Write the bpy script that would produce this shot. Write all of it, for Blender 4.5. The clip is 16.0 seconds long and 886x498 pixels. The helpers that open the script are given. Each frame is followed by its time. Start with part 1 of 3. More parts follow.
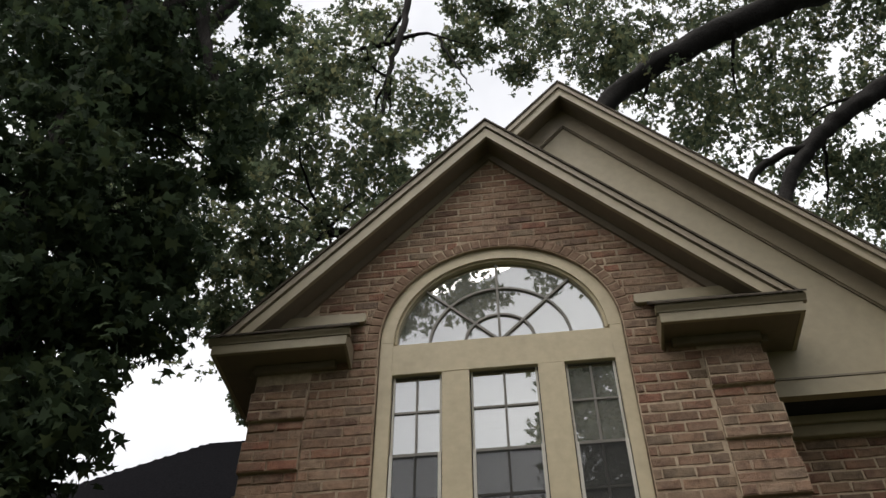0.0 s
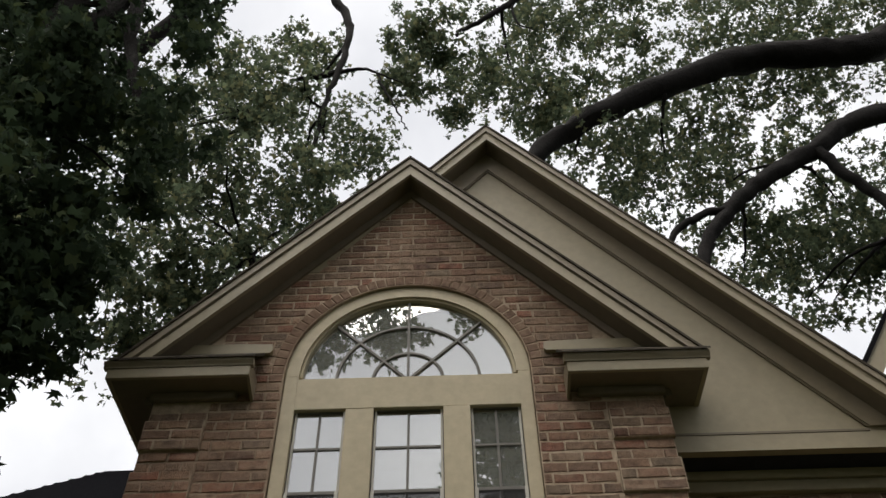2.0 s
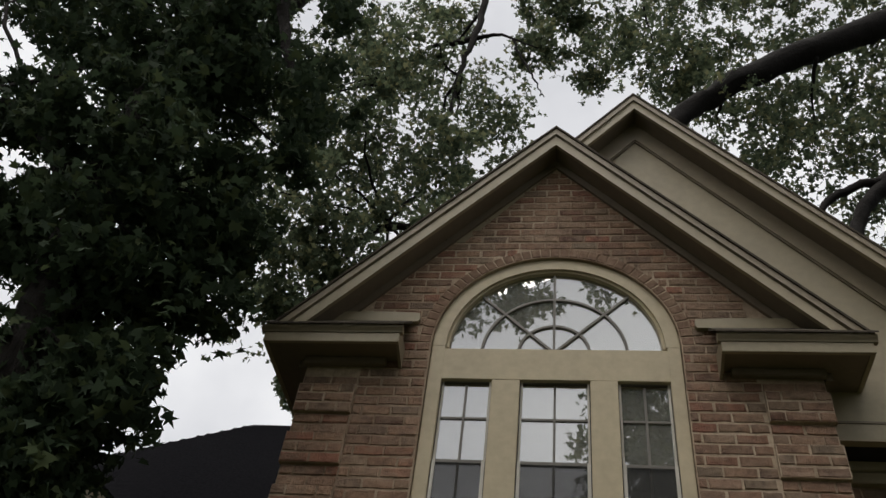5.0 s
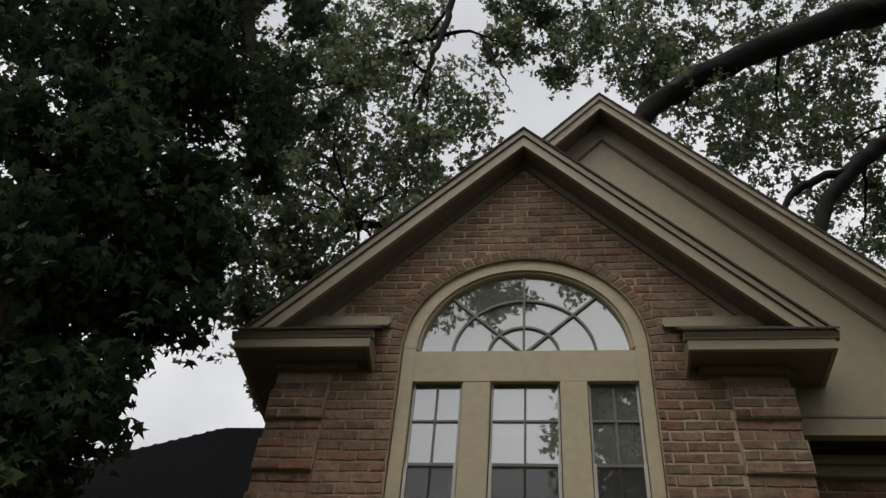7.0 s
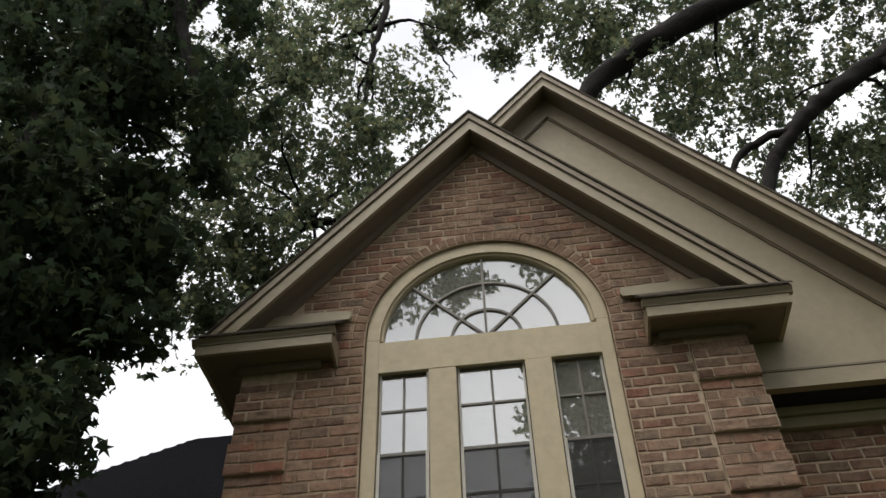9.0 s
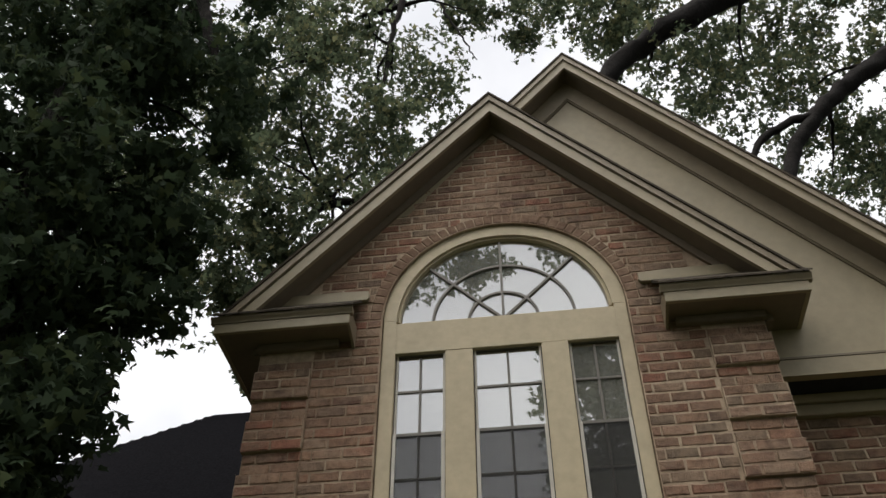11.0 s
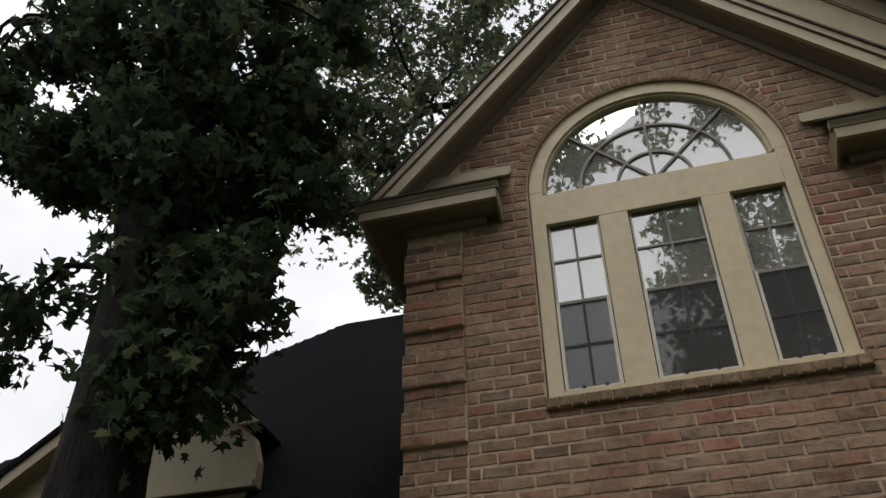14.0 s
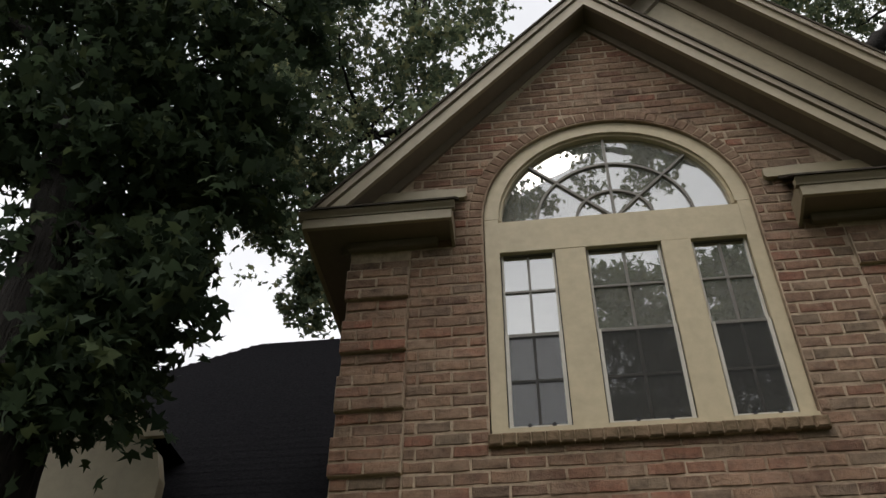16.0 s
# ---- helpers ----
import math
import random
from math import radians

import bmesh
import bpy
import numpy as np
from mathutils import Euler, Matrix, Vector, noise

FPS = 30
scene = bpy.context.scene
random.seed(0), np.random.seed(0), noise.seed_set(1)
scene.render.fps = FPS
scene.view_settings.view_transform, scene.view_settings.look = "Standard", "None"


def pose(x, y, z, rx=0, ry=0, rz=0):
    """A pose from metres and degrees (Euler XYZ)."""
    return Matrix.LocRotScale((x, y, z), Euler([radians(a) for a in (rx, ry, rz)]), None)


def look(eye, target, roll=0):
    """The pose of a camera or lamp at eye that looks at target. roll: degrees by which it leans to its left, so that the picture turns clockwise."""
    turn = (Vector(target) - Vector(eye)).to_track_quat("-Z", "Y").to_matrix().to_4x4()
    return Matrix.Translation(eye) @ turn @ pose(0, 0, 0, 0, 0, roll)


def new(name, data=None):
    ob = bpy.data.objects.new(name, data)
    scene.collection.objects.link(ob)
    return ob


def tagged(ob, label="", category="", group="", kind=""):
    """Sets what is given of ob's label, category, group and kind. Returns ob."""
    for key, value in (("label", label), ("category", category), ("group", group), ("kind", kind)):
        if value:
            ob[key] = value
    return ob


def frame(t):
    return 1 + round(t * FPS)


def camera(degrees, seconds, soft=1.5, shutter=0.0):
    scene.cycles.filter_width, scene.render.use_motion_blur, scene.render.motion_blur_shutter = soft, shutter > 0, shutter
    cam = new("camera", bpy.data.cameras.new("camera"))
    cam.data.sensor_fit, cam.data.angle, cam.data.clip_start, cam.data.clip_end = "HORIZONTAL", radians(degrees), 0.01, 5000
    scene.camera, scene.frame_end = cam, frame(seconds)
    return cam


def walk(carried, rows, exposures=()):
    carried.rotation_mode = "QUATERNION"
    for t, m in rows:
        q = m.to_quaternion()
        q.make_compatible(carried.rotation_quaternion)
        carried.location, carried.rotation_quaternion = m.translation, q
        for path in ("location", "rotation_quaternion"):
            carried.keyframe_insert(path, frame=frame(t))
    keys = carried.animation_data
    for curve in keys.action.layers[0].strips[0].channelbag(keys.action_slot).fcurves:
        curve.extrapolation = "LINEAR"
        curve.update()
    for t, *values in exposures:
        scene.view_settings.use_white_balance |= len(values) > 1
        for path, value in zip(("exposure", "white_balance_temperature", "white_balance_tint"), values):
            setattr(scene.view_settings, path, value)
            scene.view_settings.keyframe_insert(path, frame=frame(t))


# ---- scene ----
cam = camera(54.4, 16.0)
PATH = [
    (0, (0.21, -4.706, 1.876), (0.03, -3.323, 3.31), -0.1),
    (0.5, (0.277, -4.704, 1.882), (0.132, -3.337, 3.335), 0.1),
    (1, (0.32, -4.669, 1.905), (0.244, -3.336, 3.394), -0.9),
    (1.5, (0.343, -4.683, 1.913), (0.317, -3.368, 3.42), -2.0),
    (2, (0.324, -4.654, 1.908), (0.308, -3.324, 3.402), -1.2),
    (2.5, (0.295, -4.649, 1.88), (0.197, -3.284, 3.338), 2.4),
    (3, (0.246, -4.645, 1.891), (0.05, -3.263, 3.323), 4.9),
    (3.5, (0.205, -4.645, 1.894), (-0.062, -3.267, 3.319), 6.3),
    (6, (0.141, -4.719, 1.97), (-0.158, -3.353, 3.4), 8.9),
    (6.5, (0.164, -4.73, 1.963), (-0.113, -3.362, 3.395), 7.8),
    (7, (0.178, -4.756, 1.981), (-0.061, -3.368, 3.402), 5.7),
    (7.5, (0.206, -4.759, 1.952), (0.014, -3.348, 3.356), 3.7),
    (8, (0.218, -4.751, 1.969), (0.086, -3.337, 3.376), 0.7),
    (8.5, (0.19, -4.743, 1.979), (0.073, -3.342, 3.401), -1.7),
    (9, (0.217, -4.73, 1.975), (0.067, -3.316, 3.382), -1.9),
    (11.5, (0.2, -4.745, 1.973), (0.006, -3.306, 3.348), 0.1),
    (12, (0.155, -4.696, 1.949), (-0.043, -3.254, 3.321), -0.1),
    (12.5, (0.068, -4.68, 1.931), (-0.171, -3.211, 3.266), -0.5),
    (13, (-0.064, -4.636, 1.924), (-0.413, -3.146, 3.212), -0.0),
    (13.5, (-0.21, -4.575, 1.889), (-0.61, -3.083, 3.16), 0.2),
    (14, (-0.289, -4.455, 1.859), (-0.694, -2.938, 3.098), -0.8),
    (14.5, (-0.401, -4.31, 1.965), (-0.807, -2.776, 3.181), 0.3),
    (15, (-0.536, -4.203, 1.955), (-0.854, -2.69, 3.223), 1.8),
    (15.5, (-0.604, -4.16, 1.965), (-0.833, -2.661, 3.269), 1.1),
    (16, (-0.593, -4.164, 1.959), (-0.786, -2.669, 3.272), 0.4),
]
walk(cam, [(t, look(eye, target, roll)) for t, eye, target, roll in PATH],
     exposures=[(0, 0.17), (0.6, 0.19), (1.5, 0.04), (3.7, 0.03), (5.8, -0.38), (7.2, -0.38), (8.2, 0.04), (8.7, 0.26), (9.2, 0.26), (11.5, 0.14),
                (12.3, 0.14), (13, -0.2), (13.6, -0.14), (14.2, 0.07), (16, 0.07)])


# ---------------------------------------------------------------- world, sun
world = bpy.data.worlds.new("overcast_sky")
scene.world = world
world.use_nodes = True
wn, wl = world.node_tree.nodes, world.node_tree.links
wn.clear()
sky = wn.new("ShaderNodeTexSky")
sky.sky_type, sky.sun_disc = "NISHITA", False
sky.sun_elevation, sky.sun_rotation = radians(70), radians(212)
sky.air_density, sky.dust_density = 1.0, 4.0
grey = wn.new("ShaderNodeMix")
grey.data_type = "RGBA"
grey.inputs["Factor"].default_value = 0.9
clouds = wn.new("ShaderNodeTexNoise")
clouds.inputs["Scale"].default_value, clouds.inputs["Detail"].default_value = 4.0, 5.0
cloud_tone = wn.new("ShaderNodeValToRGB")
cloud_tone.color_ramp.elements[0].position, cloud_tone.color_ramp.elements[1].position = 0.35, 0.65
cloud_tone.color_ramp.elements[0].color, cloud_tone.color_ramp.elements[1].color = (0.74, 0.745, 0.775, 1), (1.0, 1.0, 1.01, 1)
scale_up = wn.new("ShaderNodeMix")
scale_up.data_type, scale_up.blend_type = "RGBA", "MULTIPLY"
scale_up.inputs["Factor"].default_value = 1.0
scale_up.inputs["B"].default_value = (11.6, 11.6, 11.6, 1)
wl.new(clouds.outputs["Fac"], cloud_tone.inputs[0])
wl.new(cloud_tone.outputs[0], scale_up.inputs["A"])
wl.new(scale_up.outputs["Result"], grey.inputs["B"])
bg = wn.new("ShaderNodeBackground")
bg.inputs["Strength"].default_value = 0.1
wo = wn.new("ShaderNodeOutputWorld")
wl.new(sky.outputs[0], grey.inputs["A"])
wl.new(grey.outputs["Result"], bg.inputs["Color"])
wl.new(bg.outputs[0], wo.inputs[0])

sun = new("sun", bpy.data.lights.new("sun", "SUN"))
sun.data.energy, sun.data.angle, sun.data.color = 4.2, radians(60), (1.0, 0.95, 0.88)
sun.matrix_world = look((-5, -8, 30), (0, 0, 4))


# ---------------------------------------------------------------- materials
def nodes_of(name, rough=0.7):
    m = bpy.data.materials.new(name)
    m.use_nodes = True
    nt = m.node_tree
    b = nt.nodes["Principled BSDF"]
    b.inputs["Roughness"].default_value = rough
    return m, nt, b


def noise_of(nt, scale, detail=4.0, vector=None, rough=0.6):
    n = nt.nodes.new("ShaderNodeTexNoise")
    n.inputs["Scale"].default_value, n.inputs["Detail"].default_value = scale, detail
    n.inputs["Roughness"].default_value = rough
    if vector is not None:
        nt.links.new(vector, n.inputs["Vector"])
    return n.outputs["Fac"]


def ramp_of(nt, fac, stops):
    r = nt.nodes.new("ShaderNodeValToRGB")
    while len(r.color_ramp.elements) < len(stops):
        r.color_ramp.elements.new(0.5)
    for e, (p, c) in zip(r.color_ramp.elements, stops):
        e.position, e.color = p, (*c, 1)
    nt.links.new(fac, r.inputs[0])
    return r.outputs[0]


def mix_of(nt, fac, a, b, how="MIX"):
    n = nt.nodes.new("ShaderNodeMix")
    n.data_type, n.blend_type = "RGBA", how
    for slot, v in (("Factor", fac), ("A", a), ("B", b)):
        if isinstance(v, (int, float)):
            n.inputs[slot].default_value = v
        elif isinstance(v, tuple):
            n.inputs[slot].default_value = (*v, 1)
        else:
            nt.links.new(v, n.inputs[slot])
    return n.outputs["Result"]


def bump_of(nt, b, height, strength=0.3, distance=0.01):
    n = nt.nodes.new("ShaderNodeBump")
    n.inputs["Strength"].default_value, n.inputs["Distance"].default_value = strength, distance
    nt.links.new(height, n.inputs["Height"])
    nt.links.new(n.outputs[0], b.inputs["Normal"])


def coords(nt, which="Object"):
    return nt.nodes.new("ShaderNodeTexCoord").outputs[which]


def world_place(nt):
    return nt.nodes.new("ShaderNodeNewGeometry").outputs["Position"]


def stretched(nt, vector, s):
    n = nt.nodes.new("ShaderNodeMapping")
    n.inputs["Scale"].default_value = s
    nt.links.new(vector, n.inputs["Vector"])
    return n.outputs[0]


def paint(name, colour, dirt=(0.2, 0.17, 0.12), rough=0.55, amount=0.25):
    m, nt, b = nodes_of(name, rough)
    p = world_place(nt)
    stain = ramp_of(nt, noise_of(nt, 1.7, 6, stretched(nt, p, (1, 1, 0.45))), [(0.45, (0, 0, 0)), (0.8, (amount,) * 3)])
    tone = ramp_of(nt, noise_of(nt, 14, 5, p), [(0.3, tuple(c * 0.9 for c in colour)), (0.7, tuple(min(1, c * 1.06) for c in colour))])
    nt.links.new(mix_of(nt, stain, tone, dirt), b.inputs["Base Color"])
    bump_of(nt, b, noise_of(nt, 90, 3, stretched(nt, p, (1, 1, 4))), 0.12, 0.004)
    return m


def brick_material(name, per):
    m, nt, b = nodes_of(name, 0.85)
    p = world_place(nt)
    if per == "object":
        r = nt.nodes.new("ShaderNodeObjectInfo").outputs["Random"]
    else:
        r = nt.nodes.new("ShaderNodeNewGeometry").outputs["Random Per Island"]
    tone = ramp_of(nt, r, [(0.0, (0.16, 0.085, 0.056)), (0.1, (0.28, 0.145, 0.09)), (0.17, (0.34, 0.145, 0.092)), (0.24, (0.32, 0.185, 0.118)),
                           (0.42, (0.365, 0.225, 0.145)), (0.52, (0.25, 0.18, 0.122)), (0.58, (0.31, 0.18, 0.118)), (0.72, (0.265, 0.16, 0.105)),
                           (0.82, (0.39, 0.26, 0.175)), (0.9, (0.33, 0.155, 0.1)), (0.95, (0.22, 0.148, 0.102)), (1.0, (0.30, 0.195, 0.13))])
    blot = ramp_of(nt, noise_of(nt, 11, 8, p, 0.75), [(0.32, (0.42, 0.40, 0.39)), (0.55, (1.0, 1.0, 1.0)), (0.75, (1.3, 1.28, 1.25))])
    smear = ramp_of(nt, noise_of(nt, 4.0, 7, stretched(nt, p, (1, 1, 2.6)), 0.7), [(0.45, (0, 0, 0)), (0.7, (0.6, 0.6, 0.6))])
    grime = ramp_of(nt, noise_of(nt, 0.9, 4, p), [(0.4, (0.78, 0.77, 0.76)), (0.65, (1.06, 1.06, 1.06))])
    c = mix_of(nt, 1.0, tone, blot, "MULTIPLY")
    c = mix_of(nt, smear, c, (0.39, 0.285, 0.20))
    c = mix_of(nt, 1.0, c, grime, "MULTIPLY")
    nt.links.new(c, b.inputs["Base Color"])
    bump_of(nt, b, noise_of(nt, 26, 8, p, 0.8), 1.0, 0.018)
    return m


def plain(name, stops, scale, rough=0.8, bump=0.3, dist=0.01, s=(1, 1, 1)):
    m, nt, b = nodes_of(name, rough)
    b.inputs["Specular IOR Level"].default_value = 0.15
    p = stretched(nt, world_place(nt), s)
    f = noise_of(nt, scale, 7, p, 0.65)
    nt.links.new(ramp_of(nt, f, stops), b.inputs["Base Color"])
    bump_of(nt, b, noise_of(nt, scale * 3, 5, p), bump, dist)
    return m


TAN = paint("tan_paint", (0.295, 0.246, 0.158), amount=0.45)
TRIM = paint("olive_trim_paint", (0.225, 0.18, 0.118), amount=0.45)
WINDOW = paint("window_casing_paint", (0.465, 0.39, 0.255), amount=0.22)
# Darkened so that thin strips draw the shadow lines of grooves and panel edges.
GROOVE = paint("shadow_line_paint", (0.16, 0.125, 0.08), amount=0.4)
SASH = paint("sash_metal", (0.52, 0.49, 0.43), rough=0.4, amount=0.1)
# Base colour darkened to carry the shade under the eaves.
SOFFIT = paint("shade_dark_soffit", (0.155, 0.12, 0.083), amount=0.4)
MUNTIN = paint("muntin_paint", (0.13, 0.118, 0.1), rough=0.5, amount=0.1)
BRICK = brick_material("fired_clay_brick", "object")
BRICKS = brick_material("fired_clay_brick_joined", "island")
ARCHBRICK = plain("weathered_arch_brick", [(0.3, (0.13, 0.085, 0.06)), (0.5, (0.21, 0.135, 0.095)), (0.7, (0.29, 0.205, 0.145))], 9, 0.92, 0.9, 0.012)
MOSSY = plain("mossy_sill_brick", [(0.3, (0.09, 0.07, 0.042)), (0.55, (0.19, 0.132, 0.085)), (0.75, (0.27, 0.185, 0.122))], 10, 0.95, 0.9, 0.012)
MORTAR, mnt, mb = nodes_of("sandy_mortar", 0.95)
mp = world_place(mnt)
fresh = ramp_of(mnt, noise_of(mnt, 1.1, 4, mp), [(0.42, (0, 0, 0)), (0.6, (1, 1, 1))])
grain = ramp_of(mnt, noise_of(mnt, 22, 6, mp, 0.7), [(0.3, (0.7, 0.69, 0.68)), (0.7, (1.15, 1.14, 1.12))])
mnt.links.new(mix_of(mnt, 1.0, mix_of(mnt, fresh, (0.29, 0.205, 0.142), (0.52, 0.41, 0.3)), grain, "MULTIPLY"), mb.inputs["Base Color"])
bump_of(mnt, mb, noise_of(mnt, 40, 6, mp, 0.75), 0.9, 0.01)
SHINGLE = plain("dark_asphalt_shingle", [(0.3, (0.007, 0.007, 0.0085)), (0.7, (0.017, 0.0168, 0.0188))], 40, 0.95, 0.6)
SHINGLE.node_tree.nodes["Principled BSDF"].inputs["Specular IOR Level"].default_value = 0.0
SHINGLEBROWN = plain("weathered_brown_shingle", [(0.3, (0.03, 0.025, 0.02)), (0.7, (0.085, 0.07, 0.052))], 9, 0.95, 0.6)
DARKBOARD = plain("near_black_matt", [(0.3, (0.016, 0.016, 0.02)), (0.7, (0.03, 0.03, 0.036))], 12, 0.6)
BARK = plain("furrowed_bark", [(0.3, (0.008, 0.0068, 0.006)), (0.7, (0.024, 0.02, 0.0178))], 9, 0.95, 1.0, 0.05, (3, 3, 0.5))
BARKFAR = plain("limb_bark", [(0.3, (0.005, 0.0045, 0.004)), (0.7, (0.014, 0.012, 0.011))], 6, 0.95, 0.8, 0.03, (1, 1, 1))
# Ground out of view, coloured very dark so little light bounces up.
GRASS = plain("low_bounce_lawn", [(0.3, (0.018, 0.022, 0.010)), (0.7, (0.045, 0.05, 0.022))], 6, 0.95, 0.8)
ROOMWALL = plain("room_plaster", [(0.3, (0.66, 0.66, 0.6)), (0.7, (0.74, 0.73, 0.67))], 3, 0.9, 0.05)


def leaf_material(name, dark, light, yellow, through_share=0.3):
    m, nt, b = nodes_of(name, 0.75)
    b.inputs["Specular IOR Level"].default_value = 0.05
    r = nt.nodes.new("ShaderNodeNewGeometry").outputs["Random Per Island"]
    c = ramp_of(nt, r, [(0.0, dark), (0.75, light), (0.96, yellow)])
    nt.links.new(c, b.inputs["Base Color"])
    t = nt.nodes.new("ShaderNodeBsdfTranslucent")
    nt.links.new(c, t.inputs["Color"])
    x = nt.nodes.new("ShaderNodeMixShader")
    x.inputs[0].default_value = through_share
    nt.links.new(b.outputs[0], x.inputs[1])
    nt.links.new(t.outputs[0], x.inputs[2])
    nt.links.new(x.outputs[0], nt.nodes["Material Output"].inputs["Surface"])
    return m


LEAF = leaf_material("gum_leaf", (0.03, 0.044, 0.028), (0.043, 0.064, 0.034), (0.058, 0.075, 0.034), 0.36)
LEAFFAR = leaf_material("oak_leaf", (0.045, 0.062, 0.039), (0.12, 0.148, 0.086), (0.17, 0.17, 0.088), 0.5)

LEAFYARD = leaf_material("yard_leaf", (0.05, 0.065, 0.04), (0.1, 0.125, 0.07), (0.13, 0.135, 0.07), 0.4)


def glass(name, share):
    m, nt, b = nodes_of(name, 0.02)
    out = nt.nodes["Material Output"]
    gl = nt.nodes.new("ShaderNodeBsdfGlossy")
    gl.inputs["Roughness"].default_value = 0.012
    tr = nt.nodes.new("ShaderNodeBsdfTransparent")
    tr.inputs["Color"].default_value = (0.6, 0.62, 0.6, 1)
    x = nt.nodes.new("ShaderNodeMixShader")
    x.inputs[0].default_value = share
    nt.links.new(tr.outputs[0], x.inputs[1])
    nt.links.new(gl.outputs[0], x.inputs[2])
    # Even diffuse veil that stands in for pale interior light behind the panes.
    veil = nt.nodes.new("ShaderNodeBsdfDiffuse")
    veil.inputs["Color"].default_value = (0.62, 0.62, 0.56, 1)
    veil_mix = nt.nodes.new("ShaderNodeMixShader")
    veil_mix.inputs[0].default_value = 0.16
    nt.links.new(x.outputs[0], veil_mix.inputs[1])
    nt.links.new(veil.outputs[0], veil_mix.inputs[2])
    nt.links.new(veil_mix.outputs[0], out.inputs["Surface"])
    n = nt.nodes.new("ShaderNodeBump")
    n.inputs["Strength"].default_value, n.inputs["Distance"].default_value = 0.05, 0.01
    nt.links.new(noise_of(nt, 2.5, 2, world_place(nt)), n.inputs["Height"])
    nt.links.new(n.outputs[0], gl.inputs["Normal"])
    return m


GLASS = glass("veiled_reflective_glass", 0.58)
SCREEN, snt, sb = nodes_of("insect_screen_mesh", 0.8)
sb.inputs["Base Color"].default_value = (0.02, 0.02, 0.02, 1)
sb.inputs["Alpha"].default_value = 0.36


# ---------------------------------------------------------------- builders
def mesh_of(name, bm, mat):
    me = bpy.data.meshes.new(name)
    bmesh.ops.recalc_face_normals(bm, faces=bm.faces[:])
    bm.to_mesh(me)
    bm.free()
    me.materials.append(mat)
    return me


def part(name, bm, mat, parent=None, label="", kind=""):
    ob = new(name, mesh_of(name, bm, mat))
    ob.parent = parent
    return tagged(ob, label=label, kind=kind)


def thing(name, label, category, group="", kind=""):
    return tagged(new(name), label, category, group, kind)


def box(bm, x0, x1, y0, y1, z0, z1, bevel=0.0):
    v = [bm.verts.new((x, y, z)) for z in (z0, z1) for x, y in ((x0, y0), (x1, y0), (x1, y1), (x0, y1))]
    fs = [bm.faces.new([v[i] for i in f]) for f in ((3, 2, 1, 0), (4, 5, 6, 7), (0, 1, 5, 4), (1, 2, 6, 5), (2, 3, 7, 6), (3, 0, 4, 7))]
    if bevel:
        bmesh.ops.bevel(bm, geom=list({e for f in fs for e in f.edges}), offset=bevel, segments=2, affect="EDGES")
    return bm


def boxed(*a, **k):
    return box(bmesh.new(), *a, **k)


def prism(poly, y0, y1, bm=None):
    """A polygon in x and z, drawn out from y0 to y1."""
    bm = bm or bmesh.new()
    a = [bm.verts.new((x, y0, z)) for x, z in poly]
    b = [bm.verts.new((x, y1, z)) for x, z in poly]
    bm.faces.new(a)
    bm.faces.new(b[::-1])
    for i in range(len(poly)):
        j = (i + 1) % len(poly)
        bm.faces.new((a[j], a[i], b[i], b[j]))
    return bm


def side_prism(poly, x0, x1, bm=None):
    """A polygon in y and z, drawn out from x0 to x1."""
    bm = bm or bmesh.new()
    a = [bm.verts.new((x0, y, z)) for y, z in poly]
    b = [bm.verts.new((x1, y, z)) for y, z in poly]
    bm.faces.new(a)
    bm.faces.new(b[::-1])
    for i in range(len(poly)):
        j = (i + 1) % len(poly)
        bm.faces.new((a[j], a[i], b[i], b[j]))
    return bm


def rake(apex_x, apex_z, m, d0, d1, end_z, ya, yb, side, bm=None):
    """A raking board: the band between d0 and d1 straight below the roof line, from the apex to the height end_z."""
    p = [(apex_x, apex_z - d0), (apex_x, apex_z - d1),
         (apex_x + side * (apex_z - d1 - end_z) / m, end_z), (apex_x + side * (apex_z - d0 - end_z) / m, end_z)]
    return prism(p, ya, yb, bm)


def tube(bm, pts, radii, n=10, wob=0.0):
    rings = []
    for i, (p, r) in enumerate(zip(pts, radii)):
        p = Vector(p)
        d = (Vector(pts[min(i + 1, len(pts) - 1)]) - Vector(pts[max(i - 1, 0)])).normalized()
        u = d.cross((0.31, 0.9, 0.2)).normalized()
        w = d.cross(u)
        ring = []
        for k in range(n):
            a = 2 * math.pi * k / n
            rr = r * (1 + wob * noise.noise(Vector((p.x * 2 + 3 * math.cos(a), p.y * 2 + 3 * math.sin(a), p.z * 1.5))))
            ring.append(bm.verts.new(p + rr * (math.cos(a) * u + math.sin(a) * w)))
        rings.append(ring)
    for a, b in zip(rings, rings[1:]):
        for k in range(n):
            f = bm.faces.new((a[k], a[(k + 1) % n], b[(k + 1) % n], b[k]))
            f.smooth = True
    bm.faces.new(rings[0][::-1])
    bm.faces.new(rings[-1])
    return bm


def smooth_path(pts, n, wob, seed):
    """A wandering line through a few points."""
    rng = random.Random(seed)
    p = [Vector(q) for q in pts]
    out = []
    for i in range(len(p) - 1):
        a, b, c, d = p[max(i - 1, 0)], p[i], p[i + 1], p[min(i + 2, len(p) - 1)]
        for k in range(n):
            t = k / n
            q = 0.5 * (2 * b + (c - a) * t + (2 * a - 5 * b + 4 * c - d) * t * t + (3 * b - a - 3 * c + d) * t ** 3)
            out.append(q + Vector([rng.uniform(-wob, wob) for _ in range(3)]))
    out.append(p[-1])
    return out


